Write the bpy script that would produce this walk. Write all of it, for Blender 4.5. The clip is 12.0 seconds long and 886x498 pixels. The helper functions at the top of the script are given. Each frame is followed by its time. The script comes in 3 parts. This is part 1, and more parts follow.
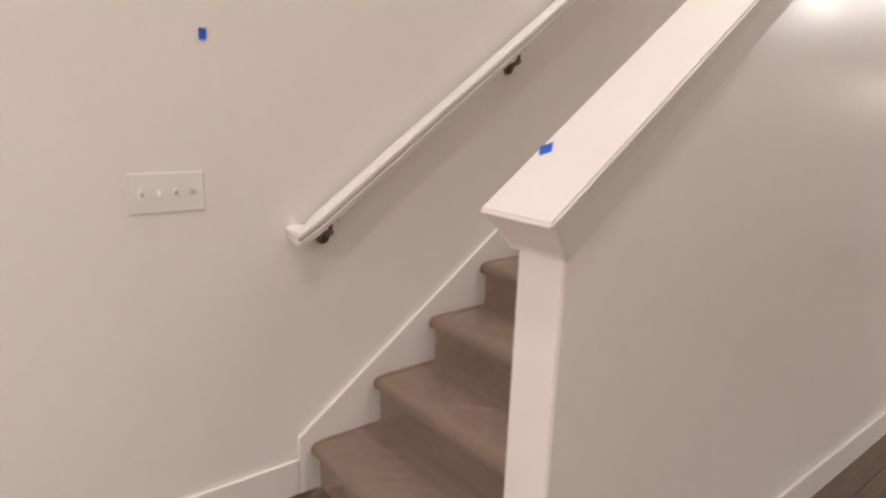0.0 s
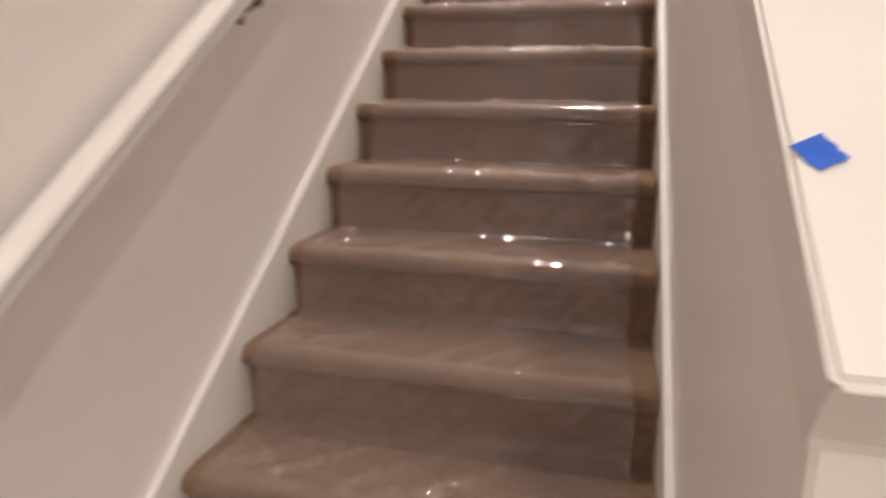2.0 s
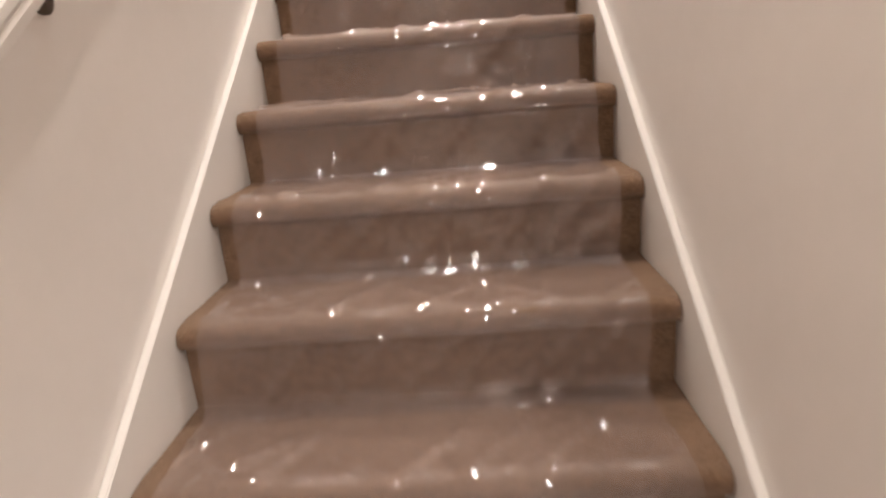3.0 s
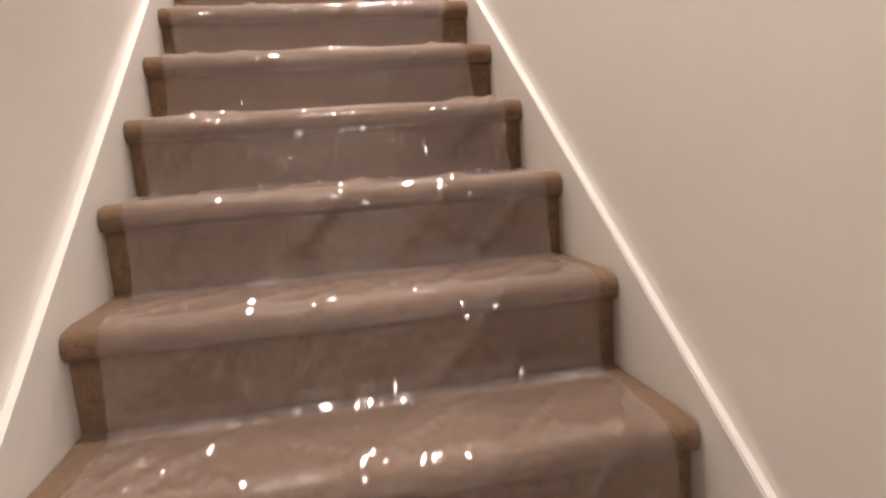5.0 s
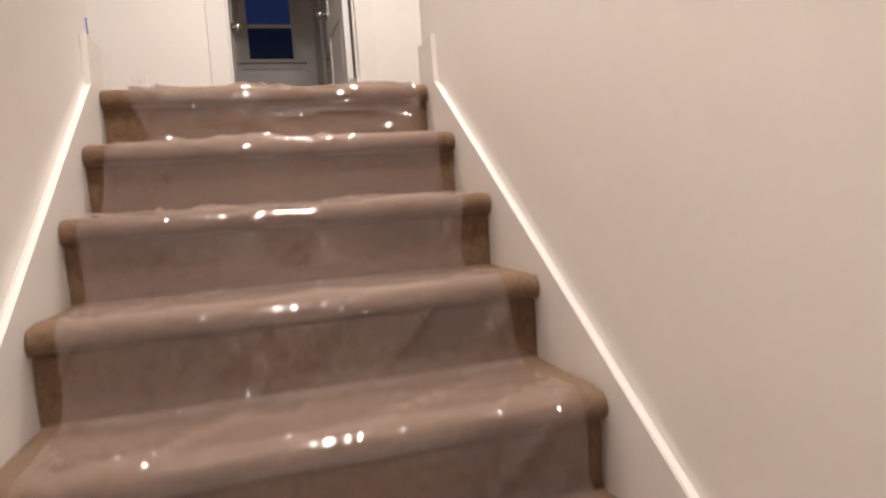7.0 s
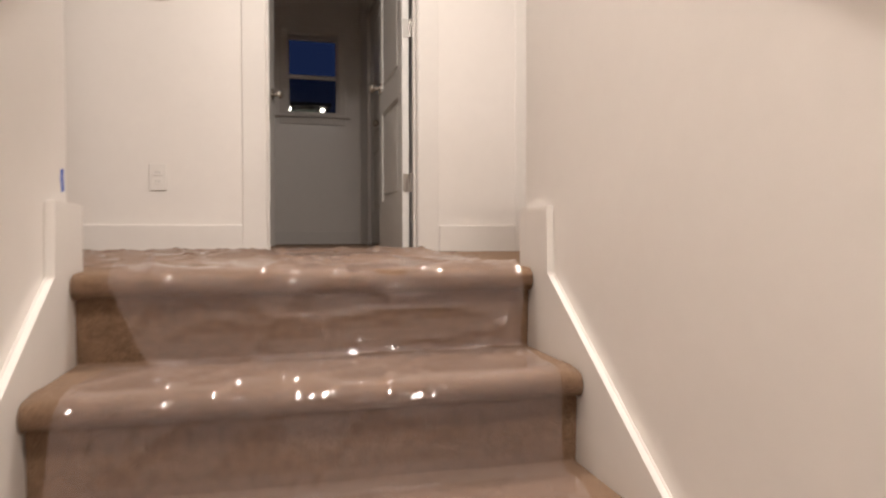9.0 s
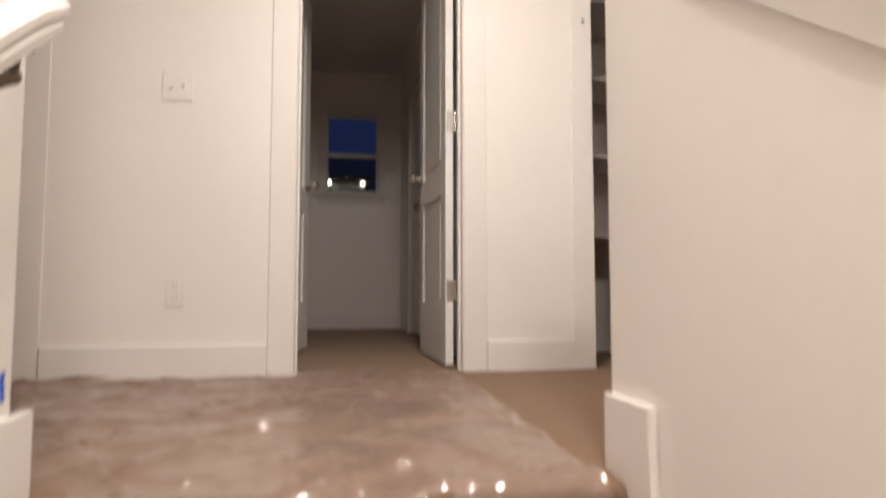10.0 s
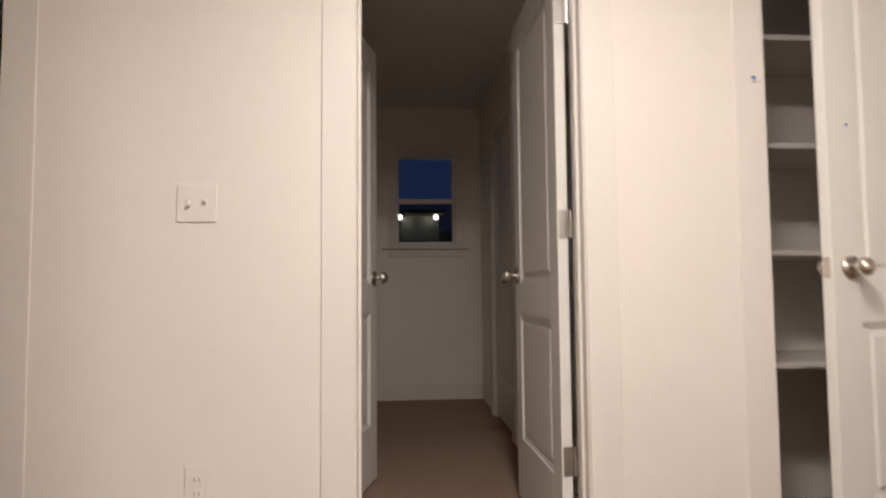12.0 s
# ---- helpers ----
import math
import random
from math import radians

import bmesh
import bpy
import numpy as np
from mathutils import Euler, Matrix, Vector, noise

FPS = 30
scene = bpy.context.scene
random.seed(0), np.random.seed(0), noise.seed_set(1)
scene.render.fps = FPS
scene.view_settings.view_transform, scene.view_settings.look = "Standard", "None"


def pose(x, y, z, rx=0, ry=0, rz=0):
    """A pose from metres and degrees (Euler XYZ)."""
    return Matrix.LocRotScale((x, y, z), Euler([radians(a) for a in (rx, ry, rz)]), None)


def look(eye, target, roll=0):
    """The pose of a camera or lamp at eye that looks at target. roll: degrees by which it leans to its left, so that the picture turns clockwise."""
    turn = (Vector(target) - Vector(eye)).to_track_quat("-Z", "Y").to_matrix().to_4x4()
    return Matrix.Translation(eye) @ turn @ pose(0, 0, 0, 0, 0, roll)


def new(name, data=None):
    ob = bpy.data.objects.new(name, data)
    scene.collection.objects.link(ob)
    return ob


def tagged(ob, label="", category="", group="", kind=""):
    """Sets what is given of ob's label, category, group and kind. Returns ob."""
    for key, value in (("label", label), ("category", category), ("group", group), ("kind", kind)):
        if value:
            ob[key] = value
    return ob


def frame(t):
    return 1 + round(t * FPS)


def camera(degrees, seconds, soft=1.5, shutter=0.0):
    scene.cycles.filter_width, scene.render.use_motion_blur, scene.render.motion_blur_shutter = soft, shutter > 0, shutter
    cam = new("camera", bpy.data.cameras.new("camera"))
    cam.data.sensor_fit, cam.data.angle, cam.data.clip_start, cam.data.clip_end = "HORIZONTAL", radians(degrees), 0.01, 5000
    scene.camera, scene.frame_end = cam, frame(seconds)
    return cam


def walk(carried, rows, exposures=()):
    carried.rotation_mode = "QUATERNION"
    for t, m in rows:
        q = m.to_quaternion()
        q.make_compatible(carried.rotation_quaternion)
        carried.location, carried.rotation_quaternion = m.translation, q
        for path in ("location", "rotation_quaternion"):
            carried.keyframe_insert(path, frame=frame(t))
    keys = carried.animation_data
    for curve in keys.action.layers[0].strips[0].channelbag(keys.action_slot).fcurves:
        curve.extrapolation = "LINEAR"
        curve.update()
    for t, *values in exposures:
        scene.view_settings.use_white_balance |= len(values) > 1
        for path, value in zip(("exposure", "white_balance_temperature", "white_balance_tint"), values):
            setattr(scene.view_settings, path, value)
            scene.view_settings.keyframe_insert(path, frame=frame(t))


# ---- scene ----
cam = camera(70.0, 12.0, soft=2.1, shutter=0.6)
PATH = [
    (0, (1.882, -0.954, 1.414), (0.373, 0.275, 0.953), 2.0),
    (0.4, (1.705, -0.982, 1.387), (0.272, 0.284, 0.799), 1.8),
    (0.5, (1.651, -0.996, 1.385), (0.28, 0.325, 0.772), 1.1),
    (0.8, (1.498, -0.979, 1.378), (0.196, 0.402, 0.749), 1.7),
    (1, (1.387, -0.939, 1.369), (0.091, 0.464, 0.773), -0.3),
    (1.5, (1.097, -0.705, 1.401), (-0.013, 0.917, 1.031), -2.7),
    (2, (0.841, -0.498, 1.363), (0.357, 1.383, 0.887), 0.3),
    (2.5, (0.671, -0.318, 1.355), (0.479, 1.585, 0.771), -0.9),
    (3, (0.599, -0.083, 1.389), (0.496, 1.841, 0.855), -4.7),
    (3.2, (0.553, 0.015, 1.394), (0.503, 1.944, 0.87), -3.7),
    (4.8, (0.445, 0.668, 1.75), (0.836, 2.609, 1.471), -1.8),
    (5, (0.443, 0.732, 1.752), (0.801, 2.68, 1.476), -4.1),
    (5.5, (0.4, 0.878, 1.923), (0.873, 2.802, 1.649), 1.0),
    (6, (0.435, 1.023, 1.969), (0.989, 2.943, 1.894), -2.1),
    (6.5, (0.435, 1.168, 2.162), (0.896, 3.109, 2.018), -1.4),
    (7, (0.414, 1.365, 2.244), (0.959, 3.286, 2.118), -4.2),
    (7.2, (0.421, 1.414, 2.315), (0.992, 3.324, 2.155), -2.7),
    (8.8, (0.417, 1.956, 2.716), (0.823, 3.913, 2.649), 0.2),
    (9, (0.416, 2.013, 2.732), (0.898, 3.954, 2.692), -0.1),
    (9.1, (0.427, 2.047, 2.738), (0.908, 3.988, 2.707), -0.7),
    (9.3, (0.448, 2.123, 2.794), (0.907, 4.069, 2.807), -0.5),
    (9.5, (0.474, 2.182, 2.873), (0.911, 4.133, 2.887), 1.0),
    (9.9, (0.466, 2.325, 2.960), (0.836, 4.283, 2.987), 0.4),
    (10, (0.464, 2.356, 2.988), (0.821, 4.317, 3.126), 0.0),
    (10.1, (0.462, 2.398, 3.02), (0.821, 4.358, 3.176), -0.1),
    (10.5, (0.444, 2.556, 3.153), (0.905, 4.502, 3.096), -0.4),
    (11, (0.476, 2.75, 3.275), (0.863, 4.708, 3.394), -3.0),
    (11.2, (0.483, 2.823, 3.369), (0.77, 4.798, 3.487), -0.2),
    (11.5, (0.496, 2.891, 3.405), (0.656, 4.879, 3.553), -3.1),
    (12, (0.462, 3.078, 3.551), (0.599, 5.07, 3.675), -0.5),
]
EXPOSURE = [(0, -0.05, 6000, 10), (0.5, -0.22, 6000, 10), (1.0, -0.22, 6050, 10), (1.6, -0.22, 6050, 10), (2.0, 0.03, 6120, 10), (2.5, 0.30, 6200, 10), (3.2, 0.42, 6200, 10), (5.0, 0.30, 6250, 10), (7.0, 0.1, 6250, 10),
            (9.0, -0.12, 6350, 10), (10.5, -0.12, 6350, 10), (12.0, -0.18, 6400, 10)]
walk(cam, [(t, look(eye, target, roll)) for t, eye, target, roll in PATH], EXPOSURE)

# ---- sizes ----
RISE, RUN, STEPS, WIDE = 0.19, 0.262, 14, 0.98
TOP = RISE * STEPS            # upper floor level
CEIL = TOP + 2.38             # upper ceiling
SLOPE = RISE / RUN
END_Y = 3.50                  # where the stair walls stop at the landing
BACK = 4.975                   # face of the landing's back wall
FAR = 8.23                    # face of the window wall

# ---- world and lights ----
world = bpy.data.worlds.new("dusk")
scene.world = world
world.use_nodes = True
wn = world.node_tree.nodes
# blue hour: deep blue overhead, a little paler at the horizon
co = wn.new("ShaderNodeTexCoord")
sep = wn.new("ShaderNodeSeparateXYZ")
fade = wn.new("ShaderNodeValToRGB")
fade.color_ramp.elements[0].position, fade.color_ramp.elements[1].position = 0.0, 0.5
fade.color_ramp.elements[0].color, fade.color_ramp.elements[1].color = (0.010, 0.017, 0.050, 1), (0.007, 0.013, 0.045, 1)
world.node_tree.links.new(co.outputs["Generated"], sep.inputs[0])
world.node_tree.links.new(sep.outputs["Z"], fade.inputs["Fac"])
world.node_tree.links.new(fade.outputs[0], wn["Background"].inputs[0])
wn["Background"].inputs[1].default_value = 1.0


def lamp(name, place, target, watts, size, colour):
    data = bpy.data.lights.new(name, "AREA")
    data.shape, data.size, data.energy, data.color = "DISK", size, watts, colour
    ob = new(name, data)
    ob.matrix_world = look(place, target)
    return ob


WARM = (1.0, 0.908, 0.822)
# the two at z 2.45 are unseen fill, added for risers and left wall
LAMPS = {"landing": (0.79, 3.75, CEIL), "stairs": (0.54, 1.75, CEIL), "entry": (2.1, -1.5, CEIL), "front_fill": (0.85, -3.3, 2.45), "side_fill": (3.2, -2.98, 2.45), "den": (2.6, 4.6, TOP - 0.26)}
for key, watts in (("landing", 42), ("stairs", 57), ("entry", 50), ("front_fill", 40), ("side_fill", 56), ("den", 84)):
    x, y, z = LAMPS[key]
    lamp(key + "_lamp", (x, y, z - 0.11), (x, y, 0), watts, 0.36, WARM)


# ---- materials ----
def material(name, build):
    m = bpy.data.materials.new(name)
    m.use_nodes = True
    build(m.node_tree, m.node_tree.nodes["Principled BSDF"])
    return m


def node(tree, kind, **values):
    n = tree.nodes.new("ShaderNode" + kind)
    for key, value in values.items():
        n.inputs[key].default_value = value
    return n


def coords(tree, scale=(1, 1, 1)):
    c = tree.nodes.new("ShaderNodeTexCoord")
    m = node(tree, "Mapping", Scale=scale)
    tree.links.new(c.outputs["Object"], m.inputs["Vector"])
    return m.outputs[0]


def mottled(tree, vec, scale, dark, light, detail=4.0, lo=0.3, hi=0.7):
    n = node(tree, "TexNoise", Scale=scale, Detail=detail, Roughness=0.6)
    tree.links.new(vec, n.inputs["Vector"])
    r = tree.nodes.new("ShaderNodeValToRGB")
    r.color_ramp.elements[0].position, r.color_ramp.elements[1].position = lo, hi
    r.color_ramp.elements[0].color, r.color_ramp.elements[1].color = (*dark, 1), (*light, 1)
    tree.links.new(n.outputs["Fac"], r.inputs["Fac"])
    return r.outputs[0]


def mixed(tree, a, b, fac, mode="MIX"):
    m = tree.nodes.new("ShaderNodeMix")
    m.data_type, m.blend_type = "RGBA", mode
    m.inputs["Factor"].default_value = fac
    tree.links.new(a, m.inputs["A"])
    tree.links.new(b, m.inputs["B"])
    return m.outputs["Result"]


def rough_map(tree, vec, scale, lo, hi, socket):
    n = node(tree, "TexNoise", Scale=scale, Detail=3.0)
    r = node(tree, "MapRange")
    r.inputs["To Min"].default_value, r.inputs["To Max"].default_value = lo, hi
    tree.links.new(vec, n.inputs["Vector"])
    tree.links.new(n.outputs["Fac"], r.inputs["Value"])
    tree.links.new(r.outputs[0], socket)


def bumped(tree, b, vec, scale, depth, strength, detail=3.0, before=None):
    n = node(tree, "TexNoise", Scale=scale, Detail=detail)
    tree.links.new(vec, n.inputs["Vector"])
    k = node(tree, "Bump", Strength=strength, Distance=depth)
    tree.links.new(n.outputs["Fac"], k.inputs["Height"])
    if before:
        tree.links.new(before, k.inputs["Normal"])
    tree.links.new(k.outputs[0], b.inputs["Normal"])
    return k.outputs[0]


def paint(dark, light, lo, hi, peel):
    def build(t, b):
        v = coords(t)
        a = mottled(t, v, 1.3, dark, light)
        c = mottled(t, v, 22.0, dark, light)
        t.links.new(mixed(t, a, c, 0.35), b.inputs["Base Color"])
        rough_map(t, v, 3.0, lo, hi, b.inputs["Roughness"])
        first = bumped(t, b, v, 260.0, 0.0006, peel)
        bumped(t, b, v, 7.0, 0.002, 0.12, before=first)
    return build


WALL = material("wall_paint", paint((0.785, 0.735, 0.69), (0.83, 0.78, 0.735), 0.24, 0.40, 0.25))
CEILING = material("ceiling_paint", paint((0.74, 0.72, 0.69), (0.78, 0.76, 0.73), 0.75, 0.9, 0.5))
TRIM = material("trim_paint", paint((0.745, 0.70, 0.657), (0.79, 0.745, 0.70), 0.38, 0.52, 0.06))
DOOR = material("door_paint", paint((0.74, 0.72, 0.69), (0.79, 0.77, 0.74), 0.30, 0.42, 0.10))


def carpet_build(t, b):
    v = coords(t)
    a = mottled(t, v, 3.5, (0.166, 0.097, 0.055), (0.268, 0.162, 0.097), 4.0)
    c = mottled(t, v, 55.0, (0.092, 0.053, 0.029), (0.315, 0.190, 0.113), 4.0, 0.36, 0.64)
    f = mottled(t, v, 330.0, (0.068, 0.039, 0.021), (0.385, 0.234, 0.143), 5.0, 0.33, 0.67)
    t.links.new(mixed(t, mixed(t, a, c, 0.45), f, 0.45), b.inputs["Base Color"])
    b.inputs["Roughness"].default_value = 0.95
    b.inputs["Specular IOR Level"].default_value = 0.1
    b.inputs["Sheen Weight"].default_value = 0.35
    b.inputs["Sheen Roughness"].default_value = 0.5
    b.inputs["Sheen Tint"].default_value = (0.8, 0.65, 0.55, 1)
    first = bumped(t, b, v, 420.0, 0.006, 0.9, 5.0)
    bumped(t, b, v, 60.0, 0.006, 0.5, 3.0, first)


CARPET = material("carpet_pile", carpet_build)


def slanted(t, turn, scale):
    """Object coordinates turned first and stretched after, so that the pattern leans."""
    v = coords(t)
    v.node.inputs["Rotation"].default_value = tuple(radians(a) for a in turn)
    m = node(t, "Mapping", Scale=scale)
    t.links.new(v, m.inputs["Vector"])
    return m.outputs[0]


def film_build(t, b):
    out = t.nodes["Material Output"]
    # soft folds and a few ridges
    last = None
    for scale, turn, stretch, depth, strength, ridged in ((9.0, (0, 32, 20), (1.0, 0.35, 0.35), 0.006, 0.3, False),
                                                          (12.0, (0, 40, 24), (1.0, 0.25, 0.25), 0.0030, 0.4, True),
                                                          (34.0, (0, 12, 8), (1.0, 0.22, 0.22), 0.0010, 0.25, True)):
        n = node(t, "TexNoise", Scale=scale, Detail=2.0, Distortion=0.4)
        n.noise_type = "RIDGED_MULTIFRACTAL" if ridged else "FBM"
        t.links.new(slanted(t, turn, stretch), n.inputs["Vector"])
        k1 = node(t, "Bump", Strength=strength, Distance=depth)
        t.links.new(n.outputs["Fac"], k1.inputs["Height"])
        if last:
            t.links.new(last, k1.inputs["Normal"])
        last = k1.outputs[0]
    lobes = []
    for rough, normal in ((0.065, last), (0.36, last)):
        gloss = t.nodes.new("ShaderNodeBsdfAnisotropic")
        gloss.inputs["Roughness"].default_value = rough
        gloss.inputs["Color"].default_value = (1, 1, 1, 1)
        t.links.new(normal, gloss.inputs["Normal"])
        lobes.append(gloss)
    shine = t.nodes.new("ShaderNodeMixShader")
    shine.inputs[0].default_value = 0.14
    t.links.new(lobes[0].outputs[0], shine.inputs[1])
    t.links.new(lobes[1].outputs[0], shine.inputs[2])
    clear = t.nodes.new("ShaderNodeBsdfTransparent")
    clear.inputs["Color"].default_value = (0.995, 0.99, 0.99, 1)
    haze = t.nodes.new("ShaderNodeBsdfDiffuse")
    haze.inputs["Color"].default_value = (0.82, 0.64, 0.62, 1)
    body = t.nodes.new("ShaderNodeMixShader")
    body.inputs[0].default_value = 0.078
    t.links.new(clear.outputs[0], body.inputs[1])
    t.links.new(haze.outputs[0], body.inputs[2])
    fres = node(t, "Fresnel", IOR=1.5)
    t.links.new(last, fres.inputs["Normal"])
    mix = t.nodes.new("ShaderNodeMixShader")
    t.links.new(fres.outputs[0], mix.inputs[0])
    t.links.new(body.outputs[0], mix.inputs[1])
    t.links.new(shine.outputs[0], mix.inputs[2])
    t.links.new(mix.outputs[0], out.inputs["Surface"])


FILM = material("clear_film", film_build)


def wood_build(t, b):
    info = t.nodes.new("ShaderNodeObjectInfo")
    v = coords(t, (9.0, 0.7, 9.0))
    move = t.nodes.new("ShaderNodeVectorMath")
    move.operation = "ADD"
    t.links.new(v, move.inputs[0])
    t.links.new(info.outputs["Random"], move.inputs[1])
    g = mottled(t, move.outputs[0], 7.0, (0.044, 0.023, 0.009), (0.150, 0.088, 0.038), 6.0)
    p = mottled(t, coords(t), 2.0, (0.05, 0.028, 0.012), (0.10, 0.060, 0.029))
    t.links.new(mixed(t, g, p, 0.4), b.inputs["Base Color"])
    rough_map(t, v, 3.0, 0.28, 0.45, b.inputs["Roughness"])
    bumped(t, b, move.outputs[0], 20.0, 0.0006, 0.4)


WOOD = material("dark_oak", wood_build)


def metal(colour, rough):
    def build(t, b):
        b.inputs["Base Color"].default_value = (*colour, 1)
        b.inputs["Metallic"].default_value = 1.0
        rough_map(t, coords(t), 60.0, rough * 0.8, rough * 1.3, b.inputs["Roughness"])
    return build


NICKEL = material("satin_nickel", metal((0.62, 0.58, 0.53), 0.22))
BRONZE = material("dark_bracket_metal", metal((0.20, 0.17, 0.14), 0.38))
STEEL = material("hinge_steel", metal((0.55, 0.53, 0.50), 0.30))


def plain(colour, rough, grain=0.12):
    def build(t, b):
        v = coords(t)
        d = tuple(c * (1 - grain) for c in colour)
        t.links.new(mottled(t, v, 40.0, d, colour), b.inputs["Base Color"])
        b.inputs["Roughness"].default_value = rough
        bumped(t, b, v, 300.0, 0.0004, 0.2)
    return build


PLASTIC = material("switch_plastic", plain((0.80, 0.755, 0.71), 0.30, 0.02))
SLOT = material("dark_slot", plain((0.03, 0.03, 0.03), 0.6))
TAPE = material("blue_tape", plain((0.02, 0.12, 0.62), 0.7, 0.2))
SUB = material("underlay", plain((0.08, 0.06, 0.05), 0.9))
SIDING = material("siding", plain((0.40, 0.42, 0.36), 0.8))
GROUND = material("night_ground", plain((0.05, 0.06, 0.03), 0.95, 0.4))


def glow_build(colour, power):
    def build(t, b):
        b.inputs["Base Color"].default_value = (*colour, 1)
        b.inputs["Emission Color"].default_value = (*colour, 1)
        b.inputs["Emission Strength"].default_value = power
    return build


GLOW = material("lamp_glass", glow_build((1.0, 0.82, 0.62), 6.0))
LAMP_GLOBE = material("globe_glass", glow_build((1.0, 0.85, 0.68), 120.0))
PORCH = material("porch_lamp_glass", glow_build((1.0, 0.93, 0.80), 30.0))


def glass_build(t, b):
    b.inputs["Base Color"].default_value = (1, 1, 1, 1)
    b.inputs["Transmission Weight"].default_value = 1.0
    b.inputs["Roughness"].default_value = 0.0
    b.inputs["IOR"].default_value = 1.02


GLASS = material("window_glass", glass_build)


def screen_build(t, b):
    clear = t.nodes.new("ShaderNodeBsdfTransparent")
    mesh = t.nodes.new("ShaderNodeMixShader")
    mesh.inputs[0].default_value = 0.5
    b.inputs["Base Color"].default_value = (0.02, 0.02, 0.022, 1)
    b.inputs["Roughness"].default_value = 0.8
    t.links.new(clear.outputs[0], mesh.inputs[1])
    t.links.new(b.outputs[0], mesh.inputs[2])
    t.links.new(mesh.outputs[0], t.nodes["Material Output"].inputs["Surface"])


SCREEN = material("screen_mesh", screen_build)
LEAVES = material("dusk_leaves", plain((0.035, 0.05, 0.02), 0.8, 0.5))
BARK = material("bark", plain((0.08, 0.06, 0.04), 0.9, 0.4))


# ---- mesh helpers ----
def link_bm(name, bm, mat, smooth=False):
    if mat is not FILM:
        bmesh.ops.recalc_face_normals(bm, faces=bm.faces)
    me = bpy.data.meshes.new(name)
    bm.to_mesh(me)
    bm.free()
    me.materials.append(mat)
    if smooth:
        for p in me.polygons:
            p.use_smooth = True
    return new(name, me)


def part(name, bm, mat, parent, label="", smooth=False):
    ob = link_bm(name, bm, mat, smooth)
    ob.parent = parent
    if label:
        ob["label"] = label
    return ob


def thing(name, place=(0, 0, 0), label="", category="", group="", kind="", turn=0):
    ob = new(name)
    ob.matrix_world = pose(*place, 0, 0, turn)
    return tagged(ob, label, category, group, kind)


def box(lo, hi, bevel=0.0, segs=1, bm=None):
    bm = bm or bmesh.new()
    made = bmesh.ops.create_cube(bm, size=1.0)["verts"]
    for v in made:
        v.co = Vector([(lo[k] + hi[k]) / 2 + v.co[k] * (hi[k] - lo[k]) for k in range(3)])
    if bevel:
        edges = {e for v in made for e in v.link_edges}
        bmesh.ops.bevel(bm, geom=list(edges), offset=bevel, segments=segs, affect="EDGES", profile=0.5)
    return bm


def prism(outline, x0, x1, bevel=0.0, bm=None):
    """A yz outline drawn out along x."""
    bm = bm or bmesh.new()
    a = [bm.verts.new((x0, y, z)) for y, z in outline]
    b = [bm.verts.new((x1, y, z)) for y, z in outline]
    bm.faces.new(a)
    bm.faces.new(b[::-1])
    n = len(a)
    for i in range(n):
        bm.faces.new((a[i], a[(i + 1) % n], b[(i + 1) % n], b[i]))
    if bevel:
        bmesh.ops.bevel(bm, geom=bm.edges[:], offset=bevel, segments=2, affect="EDGES")
    return bm


def rod(a, b, r, bm=None, sides=16, r2=None):
    bm = bm or bmesh.new()
    a, b = Vector(a), Vector(b)
    m = Matrix.Translation((a + b) / 2) @ (b - a).to_track_quat("Z", "Y").to_matrix().to_4x4()
    bmesh.ops.create_cone(bm, cap_ends=True, segments=sides, radius1=r, radius2=r if r2 is None else r2,
                          depth=(b - a).length, matrix=m)
    return bm


def ball(c, r, bm=None, flat=(1, 1, 1)):
    bm = bm or bmesh.new()
    bmesh.ops.create_uvsphere(bm, u_segments=20, v_segments=12, radius=r,
                              matrix=Matrix.Translation(c) @ Matrix.Diagonal((*flat, 1)))
    return bm


def structure(name, bm, mat, label, category, smooth=False):
    return tagged(link_bm(name, bm, mat, smooth), label, category, kind="structure")


# ---- the shell ----
LEFT = -0.018                 # face of the stair's left wall
INNER, OUTER = 0.998, 1.122   # faces of the half wall

structure("wall_left", box((-0.14, -4.0, -0.1), (LEFT, END_Y - 0.04, CEIL + 0.1), 0.006, 2), WALL,
          "warm white painted wall beside the stairs", "wall")

# back wall of the landing with two door openings
DOOR_H = TOP + 2.04
MAIN = (0.335, 1.025)
CLOSET = (1.622, 2.29)
THIRD = (-1.40, -0.70)
T = 0.12
landing_wall = thing("wall_landing", (0, 0, 0), "warm white painted landing wall with three doorways", "wall", kind="structure")
edges = [-1.6, *(x + d for gap in (THIRD, MAIN, CLOSET) for x, d in zip(gap, (-0.02, 0.02))), 3.4]
for k, (xa, xb) in enumerate(zip(edges, edges[1:])):
    over = k % 2 == 1         # the piece above a doorway
    part("wall_header" if over else "wall_section", box((xa, BACK, DOOR_H if over else TOP - 0.2), (xb, BACK + T, CEIL + 0.1)), WALL, landing_wall)

